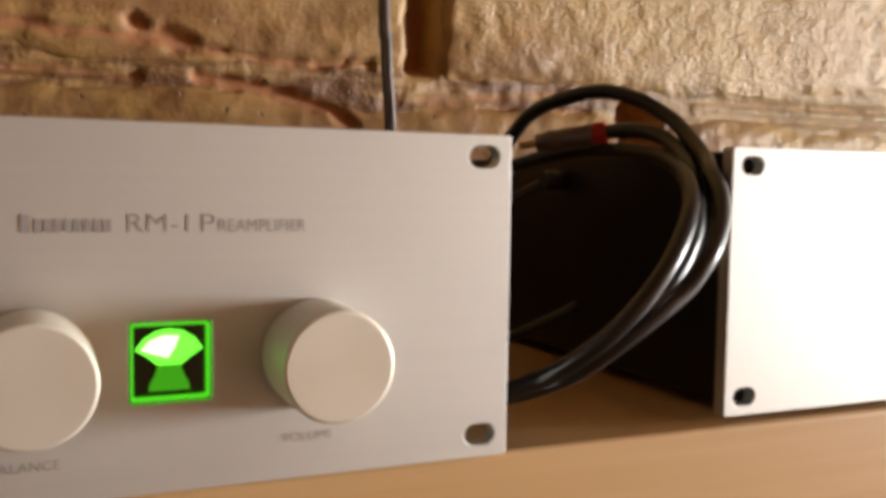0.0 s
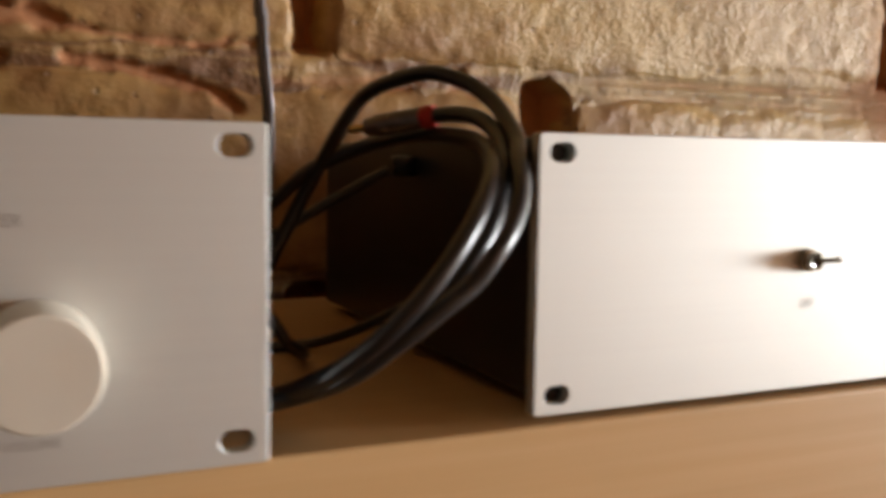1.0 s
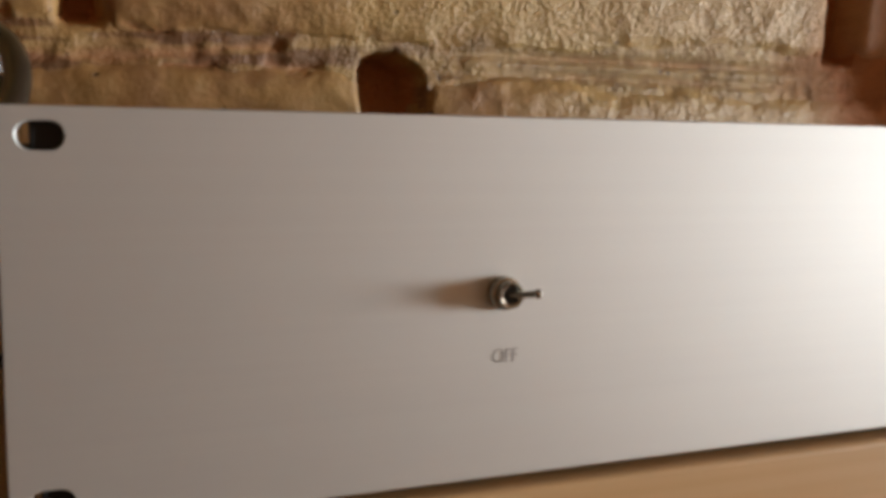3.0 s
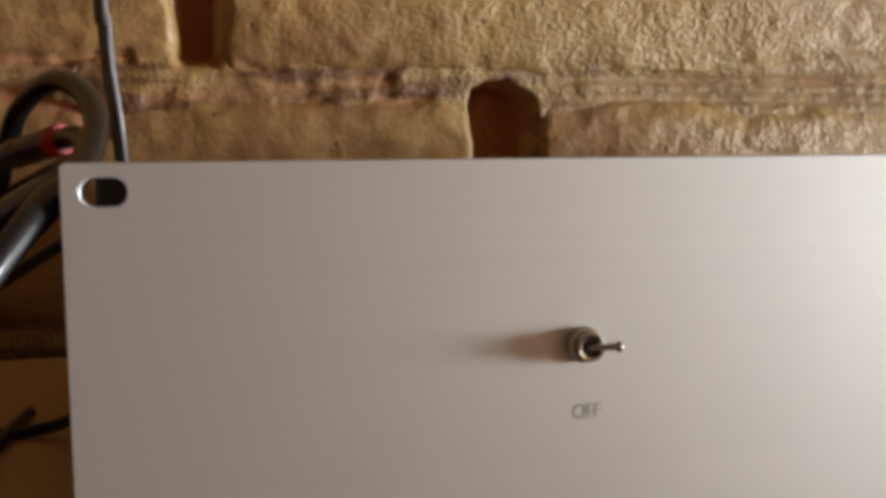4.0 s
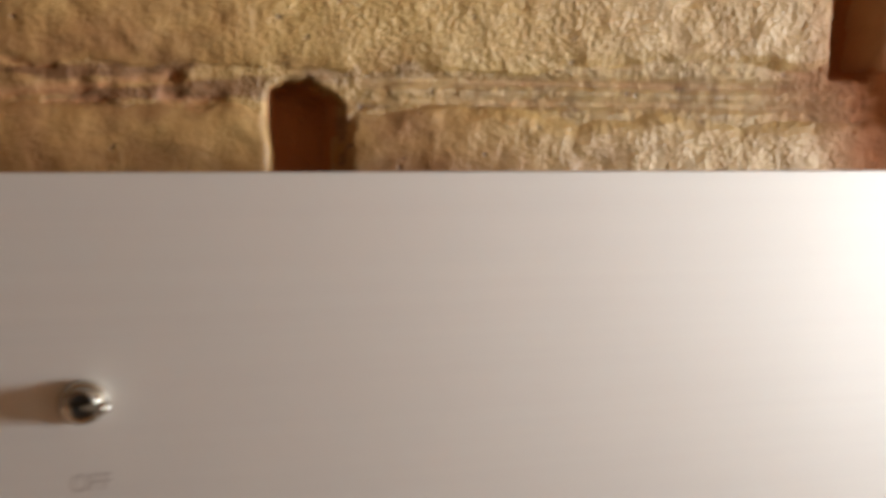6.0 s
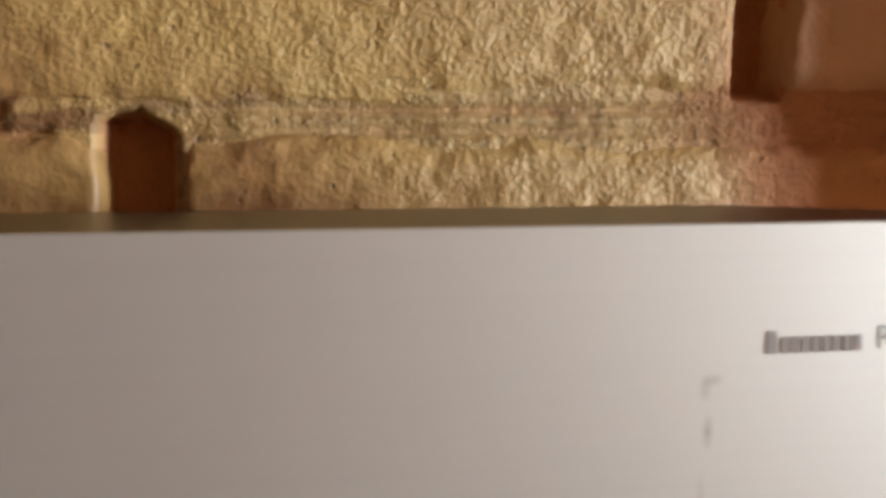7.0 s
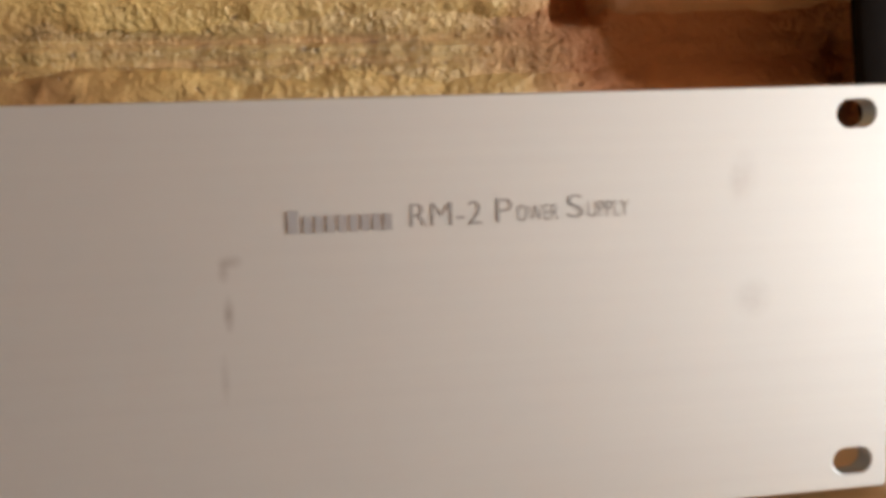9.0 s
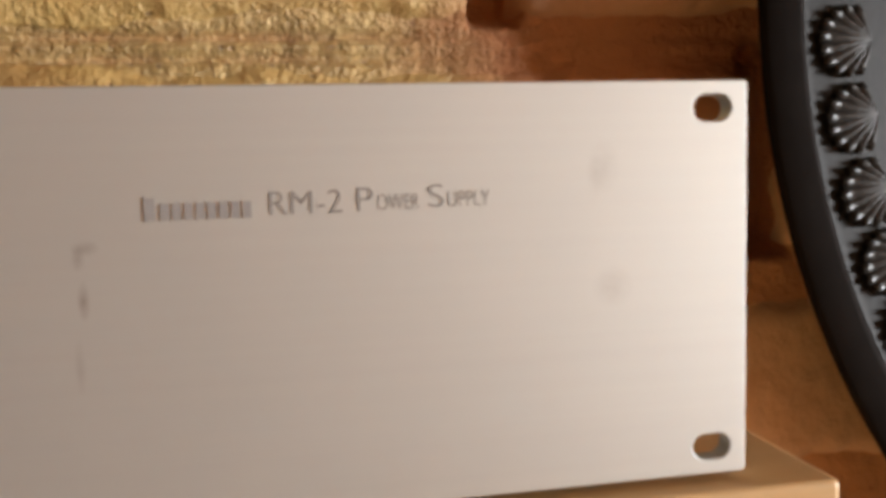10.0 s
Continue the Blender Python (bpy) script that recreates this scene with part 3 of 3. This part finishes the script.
# two-stranded wire hanging down the wall
wire = thing("hanging_wire", "thin glossy black and grey twin wire hanging down the wall", "wire", (-0.022, 0.27, 0.05))
for name, mat, off in (("black_strand", RUBBER, 0.0), ("grey_strand", WHITE, 0.0031)):
    line = [p - Vector((-0.022, 0.27, 0.05)) for p in smooth_path([Vector(p) * B + Vector((off, -off * 0.3, 0)) for p in ((-0.22, 2.6, 14.4), (-0.25, 2.66, 5.0), (-0.24, 2.66, 1.9), (-0.225, 2.66, 1.6), (-0.215, 2.66, 1.37), (-0.185, 2.68, 1.08), (-0.17, 2.74, 0.7), (-0.165, 2.84, 0.25), (-0.165, 2.89, -0.2), (-0.165, 2.89, -1.5))])]
    part(name, add_tube(bmesh.new(), line, 0.0016), mat, wire, "", True)


# ---- round wall plate with shells ----
PC, PR, PY = Vector((1.1040, 0, 0.1628)), 0.4676, 0.256
wall_plate = thing("wall_plate", "large round dark metal wall plate with a border of shells", "wall plate", (PC.x, WALL - 0.004, PC.z))
m = pose(0, 0, 0, 90)
d = WALL - 0.004 - PY
part("rim", add_lathe(bmesh.new(), [(PR - 0.030, d - 0.014), (PR - 0.004, d - 0.008), (PR, d - 0.005), (PR, d - 0.002), (PR - 0.003, d), (PR - 0.022, d - 0.001), (PR - 0.026, d - 0.005), (PR - 0.030, d - 0.010), (PR - 0.030, d - 0.014)], m, 160), DULL, wall_plate, "plain dark rim", True)
part("dish", add_lathe(bmesh.new(), [(0, 0.0005), (PR - 0.075, 0.0005), (PR - 0.060, d - 0.030), (PR - 0.0304, d - 0.0145), (PR - 0.0304, d - 0.011), (PR - 0.036, d - 0.013), (PR - 0.095, d - 0.014), (PR - 0.11, d - 0.02), (0, d - 0.022)], m, 120), BAND, wall_plate, "", True)


def shell_mesh():
    """A scallop: ribs that fan out from the hinge, each ending in a bead. The fan opens to +x."""
    bm = bmesh.new()
    ribs, fine, rows = 10, 8, 18
    grid = []
    for j in range(rows + 1):
        t = j / rows
        row = []
        for i in range(ribs * fine + 1):
            q = i / (ribs * fine)
            a = radians(-112 + 224 * q)
            lobe = abs(math.sin(math.pi * ribs * q))
            reach = 0.0208 * (0.88 + 0.12 * lobe) * (1 - 0.10 * abs(2 * q - 1) ** 2)
            tip = Vector((math.cos(a) * reach, math.sin(a) * reach, 0))
            root = Vector((-0.0117, 0, 0))
            t = min(1.0, j / (rows - 1))
            p = root.lerp(tip, t)
            hgt = 0.0008 + 0.0019 * math.sin(math.pi * min(1, 0.12 + 0.80 * t)) + 0.0011 * t * lobe
            if t > 0.82:
                hgt += 0.0017 * lobe * math.sin(math.pi * (t - 0.82) / 0.24)
            if j == rows:
                hgt = -0.001
            row.append(bm.verts.new((p.x, p.y, hgt)))
        grid.append(row)
    for u, v in zip(grid, grid[1:]):
        for i in range(ribs * fine):
            bm.faces.new((u[i], u[i + 1], v[i + 1], v[i]))
    bmesh.ops.remove_doubles(bm, verts=grid[0], dist=1e-6)
    return mesh_from("shell", bm, IRON, True)


shell_data = shell_mesh()
RING, COUNT = PR - 0.0585, 62
for k in range(COUNT):
    a = 2 * math.pi * (k + 0.77) / COUNT
    ob = new("shell", shell_data)
    ob.parent = wall_plate
    ob.matrix_local = Matrix(((math.cos(a), -math.sin(a), 0, RING * math.cos(a)), (0, 0, -1, -(d - 0.0125)), (math.sin(a), math.cos(a), 0, RING * math.sin(a)), (0, 0, 0, 1)))


# ---- the painted block wall: blocks, mortar ----
structure_wall = tagged(thing("wall_north", "rough block wall painted in a warm golden beige", "wall", (0, WALL, 0)), kind="structure")
PITCH_Z, PITCH_X, BRICK_H = 0.132, 0.490, 0.1145
BASE_Z = 0.1425


def fbm(x, z, scale, seed, octaves=3):
    return noise.fractal(Vector((x * scale, z * scale, seed)), 1.0, 2.0, octaves)


# cracks and broken paint edges: half width, depth, and a line of (x, z)
SCARS = [
    (0.0016, 0.0032, [(0.040, 0.1468), (0.052, 0.1435), (0.064, 0.1412)]),
    (0.0038, 0.0024, [(-0.004, 0.1265), (0.039, 0.1290), (0.079, 0.1325), (0.100, 0.1362), (0.120, 0.1370)]),
    (0.0018, 0.0035, [(0.058, 0.1240), (0.086, 0.1258)]),
    (0.0034, 0.0026, [(0.114, 0.1280), (0.128, 0.1255), (0.141, 0.1272)]),
    (0.0030, 0.0045, [(-0.235, 0.1575), (-0.152, 0.1560), (-0.125, 0.1520), (-0.068, 0.1460), (-0.015, 0.1470)]),
    (0.0062, 0.0060, [(-0.151, 0.1640), (-0.139, 0.1585), (-0.122, 0.1535)]),
    # a block's rounded edge: its shaded band is put into groove and colour
    (0.0050, 0.0065, [(-0.118, 0.1345), (-0.068, 0.1275), (-0.042, 0.1190), (-0.027, 0.1100)]),
    (0.0022, 0.0035, [(-0.220, 0.1330), (-0.190, 0.1350), (-0.165, 0.1325), (-0.150, 0.1340)]),
]


def scar(x, z):
    """How deep the cracks go at a place on the wall."""
    if not -0.25 < x < 0.16 or not 0.10 < z < 0.18:
        return 0.0
    deep = 0.0
    for half, depth, line in SCARS:
        for (ax, az), (bx, bz) in zip(line, line[1:]):
            t = ((x - ax) * (bx - ax) + (z - az) * (bz - az)) / ((bx - ax) ** 2 + (bz - az) ** 2)
            t = min(1.0, max(0.0, t))
            far = math.hypot(x - ax - t * (bx - ax), z - az - t * (bz - az))
            wide = half * (1 + 0.9 * fbm(x, z, 70, 3.3))
            if far < wide:
                deep = max(deep, depth * (1 - (far / wide) ** 2))
    return deep


def block(x0, x1, z0, z1, seed, step, mat):
    """A slump block: bulging, with soft uneven arrises and a lumpy face."""
    nx, nz = max(3, round((x1 - x0) / step)), max(3, round((z1 - z0) / step))
    verts, faces, worn_and_shaded = [], [], []
    for j in range(nz + 1):
        for i in range(nx + 1):
            u, v = i / nx, j / nz
            # crowd the grid towards the arrises
            u, v = u - 0.07 * math.sin(2 * math.pi * u) / math.pi, v - 0.10 * math.sin(2 * math.pi * v) / math.pi
            x, z = x0 + (x1 - x0) * u, z0 + (z1 - z0) * v
            wob = 0.0035 * fbm(x, z, 28, seed)
            ex, ez = min(x - x0, x1 - x), min(z - z0, z1 - z)
            ex, ez = max(0.0, ex + 0.5 * wob if ex > 0.001 else 0.0), max(0.0, ez + wob if ez > 0.001 else 0.0)
            drop = 0.0
            # the left arris is worn rounder than the right one
            worn = 0.012 if x - x0 < x1 - x else 0.006
            if ex < worn:
                drop += (1 - math.sqrt(max(0, 1 - (1 - ex / worn) ** 2))) * 0.020
            if ez < 0.016:
                drop += (1 - ez / 0.016) ** 2 * (0.0040 + 0.0025 * fbm(x, z, 9, seed + 40) + 0.006 * min(1.0, max(0.0, (x - 0.30) / 0.08)))
            cut = scar(x, z)
            # past x 0.468 the red stands for the wall plate's shadow
            worn_and_shaded.append(min(1.0, max(0.0, cut / 0.004, (x - 0.468) / 0.05 + 0.25 * fbm(x, z, 30, 5.5))))
            y = drop + cut - 0.0018 * fbm(x, z, 16, seed + 7) - 0.0009 * fbm(x, z, 80, seed + 3)
            edge = 1.0 if min(ex, ez) < 0.02 else 0.4
            # upper corners crumble away beside the open joints
            slump = 0.006 * max(0.0, 1 - (x - x0 if x - x0 < x1 - x else x1 - x) / 0.022) ** 2 * max(0.0, 2 * v - 1)
            sway = 0.0045 * fbm(x, 0, 7, seed + 21) * abs(2 * v - 1)
            verts.append((x + 0.0022 * edge * fbm(z, x, 40, seed + 11), y, z - slump + sway + 0.0024 * edge * fbm(x, z, 33, seed + 5)))
    for j in range(nz):
        for i in range(nx):
            a = j * (nx + 1) + i
            faces.append((a, a + 1, a + nx + 2, a + nx + 1))
    # sides back into the wall
    rim = [i for i in range(nx + 1)] + [j * (nx + 1) + nx for j in range(1, nz + 1)] + [nz * (nx + 1) + i for i in range(nx - 1, -1, -1)] + [j * (nx + 1) for j in range(nz - 1, 0, -1)]
    base = len(verts)
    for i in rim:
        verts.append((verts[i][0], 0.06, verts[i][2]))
        worn_and_shaded.append(0.8 if verts[i][1] > 0.004 else 0.3)
    for k in range(len(rim)):
        j = (k + 1) % len(rim)
        faces.append((rim[j], rim[k], base + k, base + j))
    me = bpy.data.meshes.new("block")
    me.from_pydata(verts, [], faces)
    me.attributes.new("bare", "FLOAT", "POINT").data.foreach_set("value", worn_and_shaded)
    me.materials.append(mat)
    for p in me.polygons:
        p.use_smooth = True
    return me


# perpends: middle of the open joint between blocks, by course (0 is the course whose foot shows above the panels)
def perpends(course):
    first, half = (0.0190, 0.0125) if course % 2 == 0 else (0.1828, 0.0160)
    return [(first + PITCH_X * k, 0.0088 if course == 0 and k == 0 else half) for k in range(-6, 11)]


for course in range(-9, 10):
    z0 = BASE_Z + PITCH_Z * course
    gaps = perpends(course)
    for (a, half), (b, next_half) in zip(gaps, gaps[1:]):
        x0, x1 = max(a + half, LEFT), min(b - next_half, RIGHT)
        # the joints grow wider past the end of the sideboard
        low, high = (0.006, 0.007) if x0 > 0.5 else (0, 0)
        z1 = min(z0 + BRICK_H - high, CEILING)
        if x1 - x0 < 0.03 or z1 - z0 < 0.03 or z1 < FLOOR:
            continue
        near = -3 < course < 2 and -0.55 < x1 and x0 < 1.0
        # blocks past x 0.5 take the colour with the plate's shade in it
        ob = new("block", block(x0, x1, max(z0 + low, FLOOR), z1, course * 31.7 + a * 9, 0.0026 if near else 0.05, SHADE_TINTED if x0 > 0.5 else PAINT))
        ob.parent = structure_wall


def mortar_sheet(x0, x1, z0, z1, step):
    nx, nz = round((x1 - x0) / step), round((z1 - z0) / step)
    verts, faces = [], []
    for j in range(nz + 1):
        for i in range(nx + 1):
            x, z = x0 + (x1 - x0) * i / nx, z0 + (z1 - z0) * j / nz
            course = math.floor((z - BASE_Z + 0.002) / PITCH_Z)
            y = 0.0036 - 0.0016 * fbm(x, z, 22, 2.5) - 0.0010 * fbm(x, z, 90, 8.1)
            if x > 0.50:
                y += 0.004 * min(1, (x - 0.50) / 0.05)
            # two raked grooves run along the joint towards the end of the sideboard
            rake = min(1.0, max(0.0, (x - 0.18) / 0.14)) * min(1.0, max(0.25, (0.50 - x) / 0.06))
            y += 0.0085 * rake * (math.exp(-((z - 0.1385) / 0.0028) ** 2) + 0.8 * math.exp(-((z - 0.1275) / 0.0028) ** 2))
            into = z - (BASE_Z + PITCH_Z * course)
            # the upright joints are open pockets
            d_gap, half = min((abs(x - g), w) for g, w in perpends(course))
            half += 0.004
            off = min((x - g for g, w in perpends(course)), key=abs)
            # their heads are broken: highest a little to one side, then falling away
            head = BRICK_H + 0.0135 - 26 * (off + 0.003) ** 2 + 0.0045 * fbm(x, z, 75, 6.1)
            if d_gap < half and -0.002 < into < head:
                y += 0.030 * min(1.0, (half - d_gap) / 0.006) * min(1.0, max(0.0, (into + 0.001) / 0.010)) * min(1.0, (head - into) / 0.003)
            y += scar(x, z)
            verts.append((x, y, z))
    for j in range(nz):
        for i in range(nx):
            a = j * (nx + 1) + i
            faces.append((a, a + 1, a + nx + 2, a + nx + 1))
    me = bpy.data.meshes.new("mortar")
    me.from_pydata(verts, [], faces)
    me.materials.append(MORTAR)
    for p in me.polygons:
        p.use_smooth = True
    # deep down the paint never reached the mortar; past x 0.445 the plate's shade is coloured in
    me.attributes.new("bare", "FLOAT", "POINT").data.foreach_set("value", [min(1.0, max(0.0, (v[1] - 0.008) / 0.009, scar(v[0], v[2]) / 0.0042, (v[0] - 0.445) / 0.06 + 0.25 * fbm(v[0], v[2], 30, 5.5))) for v in verts])
    ob = new("mortar", me)
    ob.parent = structure_wall
    return ob


mortar_sheet(-0.55, 1.0, -0.14, 0.40, 0.0022)
mortar_sheet(LEFT, -0.55, FLOOR, CEILING, 0.05)
mortar_sheet(1.0, RIGHT, FLOOR, CEILING, 0.05)
mortar_sheet(-0.55, 1.0, FLOOR, -0.14, 0.05)
mortar_sheet(-0.55, 1.0, 0.40, CEILING, 0.05)
part("core", box(LEFT, RIGHT, 0.062, 0.2, FLOOR, CEILING), MORTAR, structure_wall)
